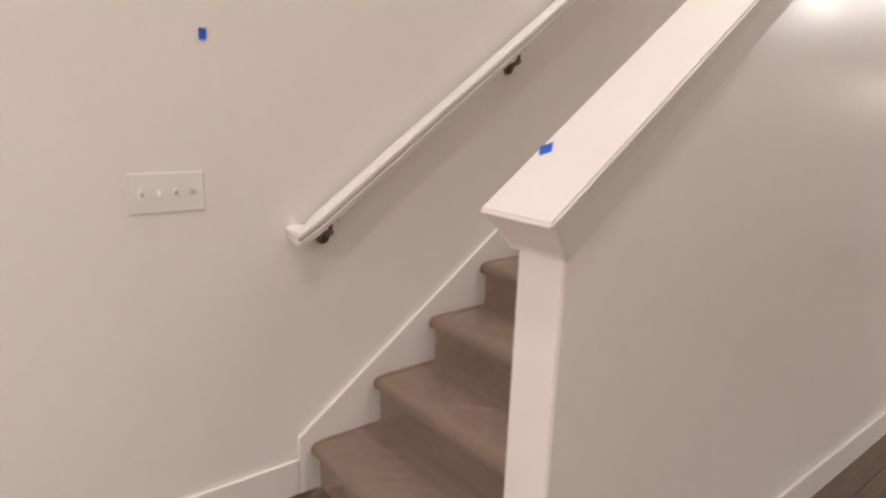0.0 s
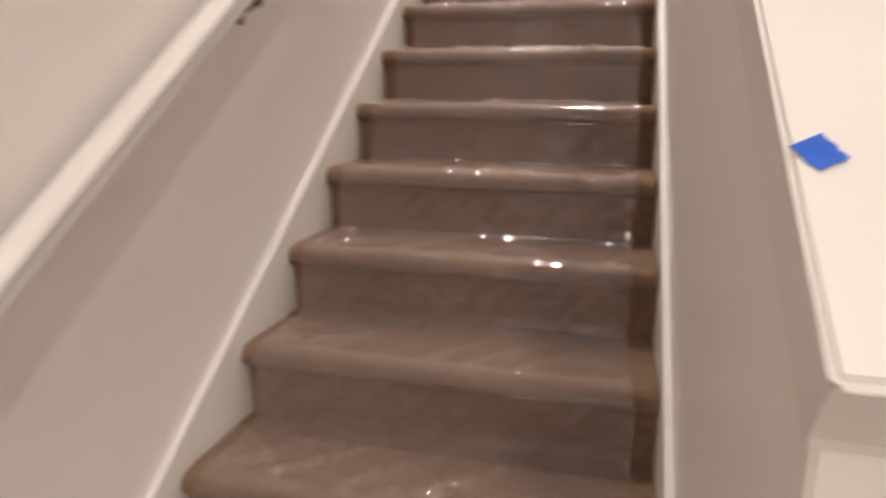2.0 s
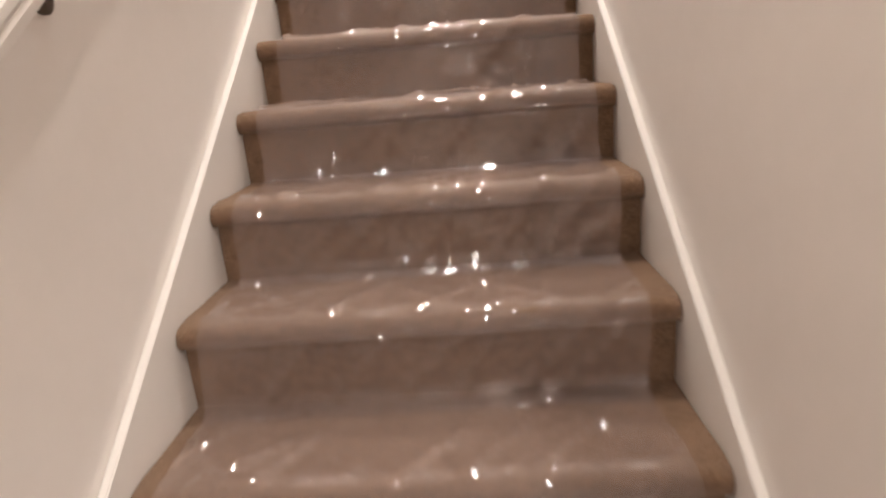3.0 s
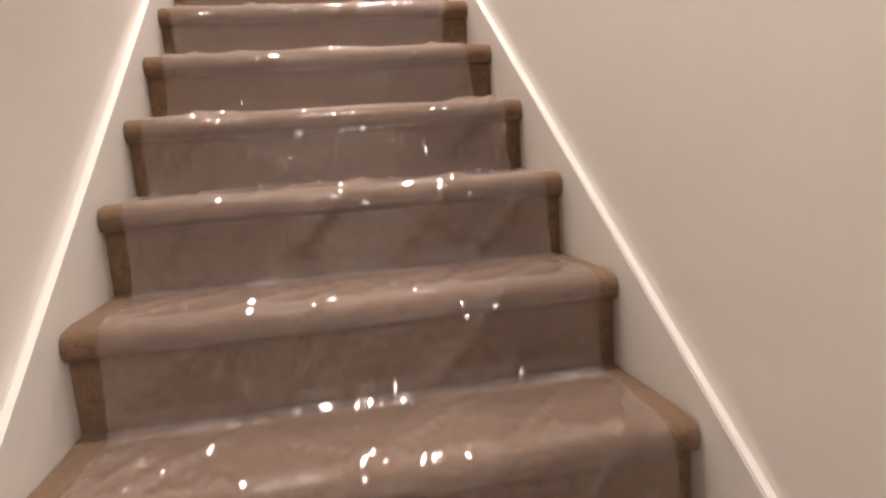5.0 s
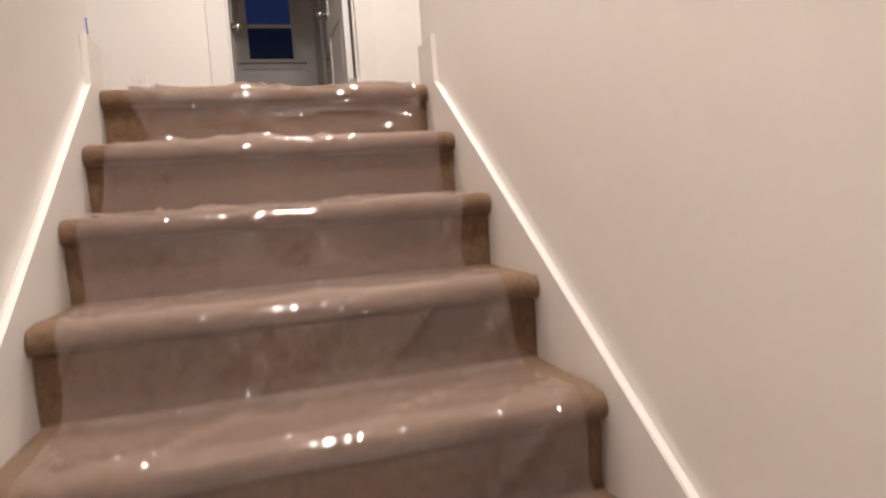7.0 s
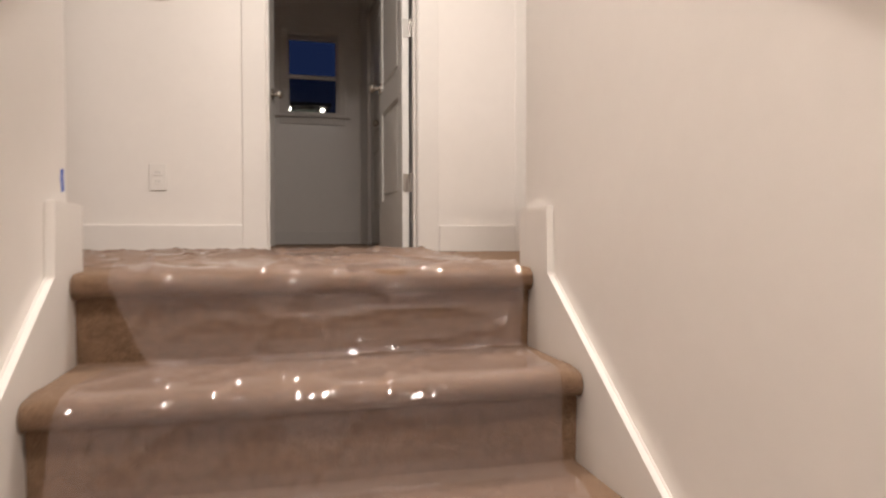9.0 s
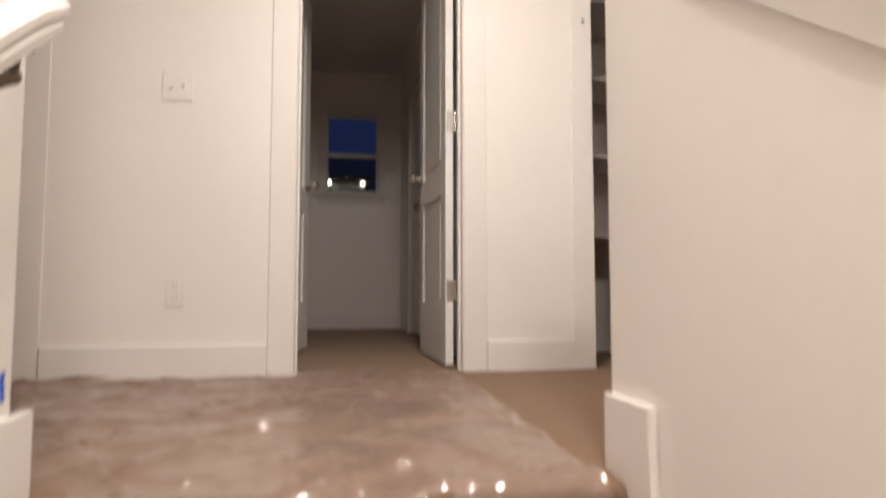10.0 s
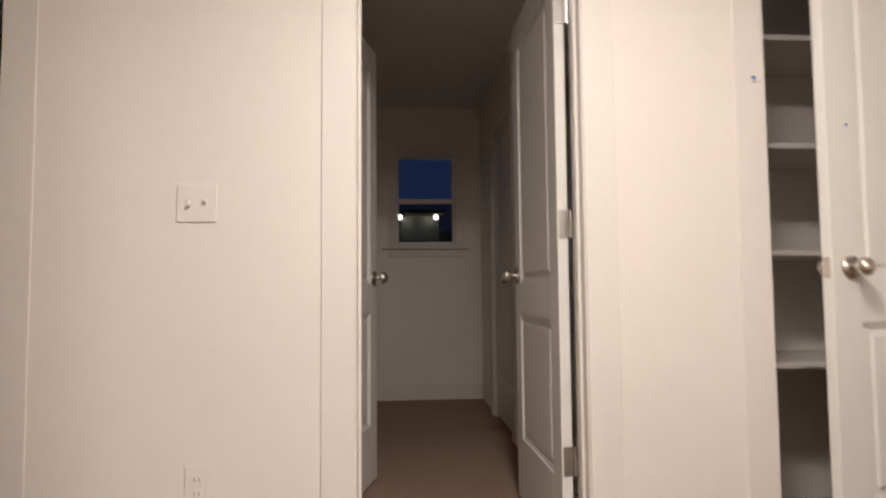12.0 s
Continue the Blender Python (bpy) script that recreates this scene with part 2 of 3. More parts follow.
# hall beyond the door
HALL_L, HALL_R = 0.13, 1.13
SIDE = (5.40, 6.16)           # opening in the hall's left wall
OTHER = (6.80, 7.54)          # opening in the hall's right wall
bm = box((HALL_L - 0.12, BACK + T, TOP - 0.2), (HALL_L, SIDE[0] - 0.02, CEIL + 0.1))
box((HALL_L - 0.12, SIDE[1] + 0.02, TOP - 0.2), (HALL_L, FAR, CEIL + 0.1), bm=bm)
box((HALL_L - 0.12, SIDE[0] - 0.02, DOOR_H), (HALL_L, SIDE[1] + 0.02, CEIL + 0.1), bm=bm)
structure("wall_hall_left", bm, WALL, "painted wall of the dim inner hall", "wall")
bm = box((HALL_R, BACK + T, TOP - 0.2), (HALL_R + 0.06, OTHER[0], CEIL + 0.1))
box((HALL_R, OTHER[1], TOP - 0.2), (HALL_R + 0.06, FAR, CEIL + 0.1), bm=bm)
box((HALL_R, OTHER[0], DOOR_H), (HALL_R + 0.06, OTHER[1], CEIL + 0.1), bm=bm)
structure("wall_hall_right", bm, WALL,
          "painted side wall of the dim inner hall", "wall")
WX, WZ = (0.445, 0.912), (3.915, 4.655)
bm = box((-1.7, FAR, TOP - 0.2), (WX[0] - 0.02, FAR + 0.14, CEIL + 0.1))
box((WX[1] + 0.02, FAR, TOP - 0.2), (2.9, FAR + 0.14, CEIL + 0.1), bm=bm)
box((WX[0] - 0.02, FAR, TOP - 0.2), (WX[1] + 0.02, FAR + 0.14, WZ[0] - 0.02), bm=bm)
box((WX[0] - 0.02, FAR, WZ[1] + 0.02), (WX[1] + 0.02, FAR + 0.14, CEIL + 0.1), bm=bm)
structure("wall_window", bm, WALL, "painted end wall with a small sash window", "wall")
# dark room behind the ajar side door
bm = box((-1.7, BACK + T, TOP - 0.2), (-1.6, FAR, CEIL + 0.1))
box((2.8, 5.9, TOP - 0.2), (2.9, FAR, CEIL + 0.1), bm=bm)
structure("wall_side_room", bm, WALL, "painted wall of the unlit side room", "wall")

# closet
closet_wall = thing("wall_closet", (0, 0, 0), "painted inside walls of the linen closet", "wall", kind="structure")
for lo, hi in (((1.20, BACK + T), (1.30, BACK + 0.70)), ((2.55, BACK + T), (2.65, BACK + 0.70)), ((1.20, BACK + 0.70), (2.65, BACK + 0.80))):
    part("wall_section", box((*lo, TOP - 0.2), (*hi, CEIL + 0.1)), WALL, closet_wall)

# the rest of the house, closed in
bm = box((-1.6, END_Y - 0.14, TOP - 0.2), (-0.14, END_Y - 0.04, CEIL + 0.1))
structure("wall_landing_front", bm, WALL, "painted wall beside the landing", "wall")
structure("wall_landing_left", box((-1.72, END_Y - 0.04, TOP - 0.2), (-1.6, BACK, CEIL + 0.1)), WALL,
          "painted end wall of the landing", "wall")
structure("wall_landing_right", box((3.3, END_Y - 0.04, TOP - 0.2), (3.4, BACK, CEIL + 0.1)), WALL,
          "painted end wall of the landing", "wall")
structure("wall_guard", box((OUTER, END_Y - 0.15, TOP - 0.26), (3.3, END_Y - 0.03, TOP + 1.0)), WALL,
          "painted guard wall of the landing", "wall")
structure("wall_room_right", box((4.4, -4.0, -0.1), (4.5, 7.6, CEIL + 0.1)), WALL, "painted wall of the lower room", "wall")
structure("wall_room_front", box((-0.14, -4.1, -0.1), (4.5, -4.0, 2.7)), WALL, "painted wall of the lower room", "wall")
structure("wall_room_back", box((OUTER, 7.5, -0.1), (4.5, 7.6, TOP)), WALL, "painted wall of the lower room", "wall")
structure("wall_bulkhead", box((LEFT, -2.72, 2.45), (4.4, -2.6, CEIL)), WALL, "painted wall above the lower room", "wall")
structure("wall_under_landing", box((-0.14, END_Y + 0.4, -0.1), (OUTER, END_Y + 0.5, TOP - 0.02)), WALL, "painted wall under the landing", "wall")
structure("wall_side_closed", box((3.3, -2.6, TOP - 0.2), (3.4, END_Y - 0.15, CEIL)), WALL, "painted wall above the lower room", "wall")
structure("ceiling_lower", box((-0.14, -4.0, 2.45), (4.4, -2.72, 2.65)), CEILING, "white ceiling over the lower room", "ceiling")
structure("ceiling_upper", box((-1.6, -2.72, CEIL), (4.5, FAR + 0.2, CEIL + 0.12)), CEILING, "white ceiling over stairs and landing", "ceiling")

# upper floor slab and carpet of the landing, hall and closet
bm = box((-1.6, END_Y - 0.05, TOP - 0.26), (3.4, FAR, TOP - 0.02))
structure("floor_slab", bm, SUB, "floor under the landing carpet", "floor")
bm = bmesh.new()
bmesh.ops.create_grid(bm, x_segments=80, y_segments=90, size=0.5)
for v in bm.verts:
    x = -1.5 + (v.co.x + 0.5) * 4.8
    y = 3.46 + (v.co.y + 0.5) * (FAR - 3.46)
    v.co = (x, y, TOP - 0.001 + 0.0015 * noise.noise((x * 9, y * 9, 0)))
structure("floor_carpet", bm, CARPET, "taupe cut-pile carpet on the landing", "carpet", True)

# lower floor
structure("floor_base", box((-0.14, -4.1, -0.12), (4.5, 7.6, -0.012)), SUB, "subfloor under the dark planks", "floor")


# ---- half wall with its cap ----
def cap_line(y):
    return 1.117 + 0.715 * (y + 0.035)


LEVEL = cap_line(3.44)
half = [(-0.035, -0.05), (-0.035, 1.19), (3.42, cap_line(3.42) + 0.09), (END_Y, LEVEL + 0.09), (END_Y, -0.05)]
structure("wall_half", prism(half, INNER, OUTER, 0.004), WALL, "painted half wall along the open stairs", "wall")
rail_cap = thing("wall_cap", (0, 0, 0), "white painted sloped wooden cap on the half wall", "wall cap", kind="structure")


def sloped(lo, hi, y0, bend, y1):
    """Outline of a board that climbs with the stairs and then runs level."""
    f = lambda y, d: cap_line(min(y, bend)) + d
    return [(y0, f(y0, lo)), (bend, f(bend, lo)), (y1, f(bend, lo)), (y1, f(bend, hi)), (bend, f(bend, hi)), (y0, f(y0, hi))]


part("cap_board", prism(sloped(0.143, 0.155, -0.125, 3.44, END_Y + 0.085), INNER - 0.026, OUTER + 0.040, 0.0052), TRIM, rail_cap)


def loft(sections):
    """A solid through sections of the same number of points."""
    bm = bmesh.new()
    rings = [[bm.verts.new(p) for p in sec] for sec in sections]
    n = len(rings[0])
    bm.faces.new(rings[0])
    bm.faces.new(rings[-1][::-1])
    for a, b in zip(rings, rings[1:]):
        for k in range(n):
            bm.faces.new((a[k], a[(k + 1) % n], b[(k + 1) % n], b[k]))
    return bm


def side_moulding(face, out, low, high):
    """Slanting moulding under the cap: little proud at its foot, wide under the board."""
    secs = []
    for y, foot in ((-0.036, 0.010), (3.44, 0.036), (END_Y, 0.036)):
        z = cap_line(min(y, 3.44))
        mid = (low + high) * 0.5
        secs.append([(face + out * 0.0005, y, z + foot), (face + out * low, y, z + foot), (face + out * low * 1.15, y, z + foot + 0.016),
                     (face + out * mid, y, z + foot * 0.4 + 0.090), (face + out * high, y, z + 0.1425), (face + out * 0.0005, y, z + 0.1425)])
    return loft(secs)


part("cap_moulding", side_moulding(INNER, -1, 0.009, 0.0235), TRIM, rail_cap)
part("cap_moulding", side_moulding(OUTER, 1, 0.012, 0.037), TRIM, rail_cap)


def end_moulding(y, way, zlow, ztop, slope=0.0):
    secs = []
    for depth, inner, outer, z in ((0.014, 0.009, 0.012, zlow), (0.019, 0.0105, 0.014, zlow + (ztop - zlow) * 0.14),
                                   (0.050, 0.017, 0.026, zlow + (ztop - zlow) * 0.58), (0.080, 0.0235, 0.037, ztop)):
        xa, xb = INNER - inner, OUTER + outer
        up = z + slope * depth * (z - zlow) / (ztop - zlow)      # follows the sloping board above
        secs.append([(xa, y + way * 0.0005, up), (xb, y + way * 0.0005, up), (xb, y + way * depth, z), (xa, y + way * depth, z)])
    return loft(secs)


part("cap_moulding", end_moulding(-0.0365, -1, 1.124, cap_line(-0.1165) + 0.1425, 0.715), TRIM, rail_cap)
part("cap_moulding", end_moulding(END_Y, 1, LEVEL + 0.036, LEVEL + 0.1425), TRIM, rail_cap)

# ---- skirts, baseboards, casings ----
def skirt_line(y):
    return 0.222 + SLOPE * (y + 0.048)


skirt = [(-0.048, -0.012), (-0.048, 0.222), (3.325, skirt_line(3.325) - 0.012), (3.325, TOP + 0.14), (END_Y - 0.005, TOP + 0.14),
         (END_Y - 0.005, TOP - 0.35), (3.2, TOP - 0.6), (0.35, -0.012)]
structure("trim_skirt_left", prism(skirt, LEFT + 0.0005, 0.0, 0.003), TRIM, "white painted skirt board along the stairs", "skirt board")
skirt_r = [(-0.010 if i in (0, 1) else y, (z if i != 1 else skirt_line(-0.010)) - (0.008 if i in (1, 2) else 0)) for i, (y, z) in enumerate(skirt)]
structure("trim_skirt_right", prism(skirt_r, WIDE, INNER - 0.0005, 0.003), TRIM, "white painted skirt board along the half wall", "skirt board")


def baseboard(lo, hi):
    return structure("baseboard", box(lo, hi, 0.004, 2), TRIM, "white painted baseboard", "baseboard")


baseboard((LEFT + 0.0005, -4.0, -0.012), (LEFT + 0.015, -0.0485, 0.135))
baseboard((OUTER + 0.0005, -0.02, -0.012), (OUTER + 0.015, 3.85, 0.120))
baseboard((-0.592, BACK - 0.015, TOP - 0.005), (MAIN[0] - 0.106, BACK - 0.0005, TOP + 0.125))
baseboard((MAIN[1] + 0.106, BACK - 0.015, TOP - 0.005), (CLOSET[0] - 0.106, BACK - 0.0005, TOP + 0.125))
baseboard((HALL_L + 0.0005, SIDE[1] + 0.10, TOP - 0.005), (HALL_L + 0.015, FAR - 0.02, TOP + 0.12))
baseboard((HALL_R - 0.015, BACK + 0.2, TOP - 0.005), (HALL_R - 0.0005, OTHER[0] - 0.10, TOP + 0.12))
baseboard((HALL_L + 0.02, FAR - 0.015, TOP - 0.005), (HALL_R - 0.02, FAR - 0.0005, TOP + 0.12))
baseboard((INNER, END_Y + 0.0005, TOP - 0.005), (OUTER, END_Y + 0.015, TOP + 0.125))


def casing(x0, x1, name):
    """Jamb lining and flat casing of a doorway in the landing wall."""
    c = thing(name, (0, 0, 0), "white painted flat casing round the doorway", "door casing", kind="structure")
    d, w = 0.0075, 0.100
    part("jamb", box((x0 - 0.02, BACK, TOP - 0.01), (x0, BACK + T + 0.004, DOOR_H), 0.002), TRIM, c)
    part("jamb", box((x1, BACK, TOP - 0.01), (x1 + 0.02, BACK + T + 0.004, DOOR_H), 0.002), TRIM, c)
    part("head_jamb", box((x0 - 0.02, BACK, DOOR_H + 0.0005), (x1 + 0.02, BACK + T + 0.004, DOOR_H + 0.02), 0.002), TRIM, c)
    part("casing_board", box((x0 - w - 0.005, BACK - d, TOP - 0.005), (x0 - 0.005, BACK - 0.0005, DOOR_H + 0.004), 0.003, 2), TRIM, c)
    part("casing_board", box((x1 + 0.005, BACK - d, TOP - 0.005), (x1 + w + 0.005, BACK - 0.0005, DOOR_H + 0.004), 0.003, 2), TRIM, c)
    part("head_casing", box((x0 - w - 0.005, BACK - d, DOOR_H + 0.0045), (x1 + w + 0.005, BACK - 0.0005, DOOR_H + 0.10), 0.003, 2), TRIM, c)
    for xa, xb in ((x0 + 0.0005, x0 + 0.011), (x1 - 0.011, x1 - 0.0005)):
        part("door_stop", box((xa, BACK + 0.035, TOP - 0.005), (xb, BACK + 0.07, DOOR_H), 0.002), TRIM, c)
    return c


casing(*MAIN, "trim_main_door")
casing(*CLOSET, "trim_closet_door")
casing(*THIRD, "trim_bedroom_door")


# ---- doors ----
def knob(x, y, z, way, parent):
    """A round knob with its rose, pointing along y by way."""
    bm = rod((x, y, z), (x, y + 0.010 * way, z), 0.032, sides=24)
    rod((x, y + 0.008 * way, z), (x, y + 0.034 * way, z), 0.012, bm)
    ball((x, y + 0.050 * way, z), 0.027, bm, (1, 0.85, 1))
    return part("door_knob", bm, NICKEL, parent, "satin nickel round door knob", True)


def door(name, wide, tall, place, turn, label, mirror=1, hinges=True, hinge_y=0.006):
    """A two-panel door; its hinge edge stands at the origin and the leaf runs along x."""
    d = thing(name, place, label, "door", turn=turn)
    th, st = 0.035, 0.105
    s = mirror
    X = lambda a, b: (min(a * s, b * s), max(a * s, b * s))
    leaf = bmesh.new()
    rails = [(0.0, 0.26), (0.77, 0.90), (tall - 0.12, tall)]
    for a, b in ((0.0, st), (wide - st, wide)):
        xa, xb = X(a, b)
        box((xa, -th, 0), (xb, 0, tall), 0.0015, bm=leaf)
    for a, b in rails:
        xa, xb = X(st, wide - st)
        box((xa, -th, a), (xb, 0, b), bm=leaf)
    part("leaf", leaf, DOOR, d)
    for a, b in ((0.26, 0.77), (0.90, tall - 0.12)):
        xa, xb = X(st, wide - st)
        p = box((xa, -th + 0.010, a), (xb, -0.010, b))
        part("panel", p, DOOR, d)
        xa, xb = X(st + 0.035, wide - st - 0.035)
        q = bmesh.new()
        box((xa, -th + 0.003, a + 0.035), (xb, -0.003, b - 0.035), 0.006, 2, bm=q)
        part("raised_field", q, DOOR, d)
        for side in (-th + 0.005, -0.0105):
            m = bmesh.new()
            xa, xb = X(st, wide - st)
            for lo, hi in (((xa, side, a), (xa + 0.012, side + 0.0055, b)), ((xb - 0.012, side, a), (xb, side + 0.0055, b)),
                           ((xa, side, a), (xb, side + 0.0055, a + 0.012)), ((xa, side, b - 0.012), (xb, side + 0.0055, b))):
                box(lo, hi, bm=m)
            part("bead", m, DOOR, d)
    kx = (wide - 0.065) * s
    knob(kx, 0.0, 0.93, 1, d)
    knob(kx, -th, 0.93, -1, d)
    xa, xb = X(wide - 0.0005, wide + 0.0015)
    part("latch_plate", box((xa, -th + 0.006, 0.90), (xb, -0.006, 0.96)), NICKEL, d)
    if hinges:
        for z in (0.325, 1.085, 1.80):
            h = rod((-0.004 * s, hinge_y, z - 0.045), (-0.004 * s, hinge_y, z + 0.045), 0.007)
            box((min(-0.003 * s, -0.0005 * s), min(hinge_y, -0.030), z - 0.045),
                (max(-0.003 * s, -0.0005 * s), max(hinge_y, -0.005), z + 0.045), bm=h)
            part("hinge", h, STEEL, d, "bright steel hinge")
    return d


door("door_main", 0.70, 2.02, (MAIN[1] - 0.050, BACK + T + 0.006, TOP + 0.012), 91, "open white two-panel door with nickel knobs", hinge_y=-0.043)
door("door_side", 0.73, 2.02, (HALL_L + 0.012, SIDE[0] + 0.005, TOP + 0.012), 76, "ajar white two-panel door in the hall", hinges=False)
door("door_closet", 0.61, 2.02, (CLOSET[1] - 0.004, BACK - 0.006, TOP + 0.012), 12, "ajar white two-panel closet door", mirror=-1)


# ---- carpeted stairs ----
stairs = thing("staircase", (0, 0, 0), "straight flight of stairs wrapped in taupe carpet", "stairs", kind="structure")
NOSE, LIP, FORTH = 0.026, 0.032, 0.009      # bullnose radius, riser's set-back and the nosing's reach


def step_outline():
    """Visible profile of one step, from the foot of its riser over the nosing to the next riser."""
    pts = [(LIP, -RISE - 0.004), (LIP - 0.002, -RISE + 0.05), (LIP - 0.004, -0.062), (LIP - 0.006, -0.054)]
    for k in range(9):
        a = radians(-100 + k * 190 / 8)
        pts.append((NOSE - FORTH - NOSE * math.cos(a), -NOSE + NOSE * math.sin(a)) if k else (NOSE * 0.95, -2.05 * NOSE))
    back = RUN + LIP
    pts += [(0.06, 0.0), (0.12, -0.0015), (0.19, -0.001), (back - 0.006, 0.0), (back, 0.004)]
    return pts


def step_mesh(seed, last=False):
    pts = step_outline()
    if last:
        pts = [p for p in pts if p[0] < 0.1] + [(0.075, -0.003)]
    xs = [0.001, 0.004, 0.012, 0.03] + [0.03 + 0.94 * k / 24 for k in range(1, 24)] + [0.97, 0.988, 0.996, 0.999]
    bm = bmesh.new()
    rows = []
    for x in xs:
        end = min(x, 1.0 - x)
        tuck = 0.007 * (1 - min(1.0, end / 0.010)) ** 2
        row = []
        for y, z in pts:
            w = 0.0022 * noise.noise((x * 7 + seed * 3.1, y * 14, z * 14 + seed)) + 0.001 * noise.noise((x * 40, y * 40, z * 40 + seed))
            inner = y < 0.05 and z > -0.06
            row.append(bm.verts.new((x * WIDE, y - w + (tuck if inner else 0), z + w * 0.6 - (tuck * 0.8 if inner else 0))))
        rows.append(row)
    for a, b in zip(rows, rows[1:]):
        for k in range(len(pts) - 1):
            bm.faces.new((a[k], a[k + 1], b[k + 1], b[k]))
    # closed underside
    for row in (rows[0], rows[-1]):
        low = bm.verts.new((row[0].co.x, row[-1].co.y, -RISE - 0.004))
        bm.faces.new(row + [low])
    return bm


for i in range(STEPS):
    ob = part("step", step_mesh(i + 1, i == STEPS - 1), CARPET, stairs, smooth=True)
    ob.location = (0, i * RUN, (i + 1) * RISE)

# ---- protective film on the stairs and landing ----
def crease(x, y, z):
    """Rounded valleys between sharp ridges, 0 to 1."""
    return max(0.0, 1 - 2.2 * abs(noise.noise((x, y, z))))


def film_height(x, s, flat, loose):
    """Folds of the loose film: slanting ones on the stairs with pleats between, long ripples on the landing."""
    h = 0.0045 + 0.002 * noise.noise((x * 5.0, s * 4.0, 1.7))
    if flat:
        return (h + 0.006 * noise.noise((x * 2.6 + s * 1.5, s * 5.0 - x * 1.2, 7.7)) + 0.014 * crease(x * 1.6 + s * 1.0, s * 4.2 - x * 1.1, 5.5) ** 6
                + 0.012 * crease(x * 3.4 - s * 2.6, s * 2.4 + x * 1.9, 1.9) ** 7 + 0.005 * crease(x * 5.5 + s * 5.0, s * 4.0 - x * 2.0, 8.2) ** 6
                + 0.0030 * noise.noise((x * 14 + s * 9, s * 30 - x * 8, 3.1)) + 0.007 * crease(x * 2.4 - s * 1.3, s * 7.5 + x * 2.2, 4.4) ** 6)
    h += loose * (0.010 * crease((x - 0.9 * s) * 6, s * 1.6, 4.2) ** 6 + 0.006 * crease((x + 1.0 * s) * 5, s * 1.8, 9.4) ** 6)
    crisp = 0.45 + 0.55 * min(1.0, max(0.0, 0.5 + 1.6 * noise.noise((x * 4.5 - s * 2, s * 3.0, 3.3))))      # crinkled patches, taut between
    q = x - 0.34 * s
    h += crisp * (0.0022 * noise.noise((q * 34, s * 7, 6.1)) + 0.0016 * noise.noise((q * 85, s * 13, 8.8)))
    return h + 0.0010 * noise.noise((x * 12, s * 26, 2.8))


def film_sheet(path, left, right, seed, across=160):
    """A loose creased sheet along a yz path; left and right give its uneven edges."""
    bm = bmesh.new()
    rows, s = [], seed * 3.7
    for k, (y, z) in enumerate(path):
        d = (Vector(path[min(len(path) - 1, k + 1)]) - Vector(path[max(0, k - 1)])).normalized()
        n = Vector((-d.y, d.x))
        if k:
            s += (Vector(path[k]) - Vector(path[k - 1])).length
        loose = 0.25 + 0.75 * abs(abs(n.x) - abs(n.y))       # taut round the nosing
        x0, x1 = left(s, k / (len(path) - 1)), right(s, k / (len(path) - 1))
        row = []
        for j in range(across + 1):
            x = x0 + (x1 - x0) * j / across
            h = film_height(x, s, seed == 20, loose)
            row.append(bm.verts.new((x, y + n.x * h, z + n.y * h)))
        rows.append(row)
    for a, b in zip(rows, rows[1:]):
        for j in range(across):
            bm.faces.new((a[j], a[j + 1], b[j + 1]))
            bm.faces.new((a[j], b[j + 1], b[j]))
    return bm


def dense(pts, gap):
    out = []
    for (ya, za), (yb, zb) in zip(pts, pts[1:]):
        n = max(1, int(math.hypot(yb - ya, zb - za) / gap))
        out += [(ya + (yb - ya) * k / n, za + (zb - za) * k / n) for k in range(n)]
    return out + [pts[-1]]


def film_profile(i):
    """The film over step i: up the riser with some slack, round the nosing, back over the tread."""
    y, z = i * RUN, (i + 1) * RISE
    p = [(-0.040, -RISE + 0.003), (-0.022, -RISE + 0.016), (-0.013, -RISE + 0.045), (-0.012, -0.11), (-0.0135, -0.062)]
    for k in range(9):
        a = radians(-12 + k * 102 / 8)
        p.append((0.031 - 0.045 * math.cos(a), -0.041 + 0.043 * math.sin(a)))
    p += [(0.09, 0.0005), (RUN - 0.052, 0.0), (RUN - 0.040, 0.003)]
    return [(y + a, z + b) for a, b in p]


film = thing("protective_film", (0, 0, 0), "wrinkled clear plastic film laid over the stair carpet", "plastic film")
rng = random.Random(4)
EDGE_L = [0.052 + rng.uniform(-0.014, 0.014) for i in range(STEPS + 1)]
EDGE_R = [0.926 + rng.uniform(-0.016, 0.012) for i in range(STEPS + 1)]
EDGE_R[11] = 0.885
EDGE_L[13], EDGE_R[13] = 0.075, 0.935
for i in range(STEPS - 1):
    wob = lambda s, k=i: 0.010 * noise.noise((s * 6, k * 2.0, 0.3))
    part("film_sheet", film_sheet(dense(film_profile(i), 0.019), lambda s, u, k=i: EDGE_L[k] + (EDGE_L[k + 1] - EDGE_L[k]) * u + wob(s),
         lambda s, u, k=i: EDGE_R[k] + (EDGE_R[k + 1] - EDGE_R[k]) * u + wob(s + 5), i), FILM, film)
top_path = [(y, z) for y, z in film_profile(STEPS - 1) if y < 3.43] + [(3.50, TOP), (3.62, TOP), (BACK - 0.03, TOP)]


def land_left(s, u):
    return 0.155 - 0.085 * min(1.0, u / 0.09) ** 0.7 + 0.01 * noise.noise((s * 5, 2, 1)) if u < 0.16 else 0.075 - min(0.9, (u - 0.16) * 5.0) + 0.02 * noise.noise((s * 6, 1, 1))


def land_right(s, u):
    return 0.935 + 0.015 * math.sin(u * 3) + 0.012 * noise.noise((s * 5, 7, 1)) + 0.02 * u


land = part("film_sheet", film_sheet(dense(top_path, 0.012), land_left, land_right, 20, 150), FILM, film)

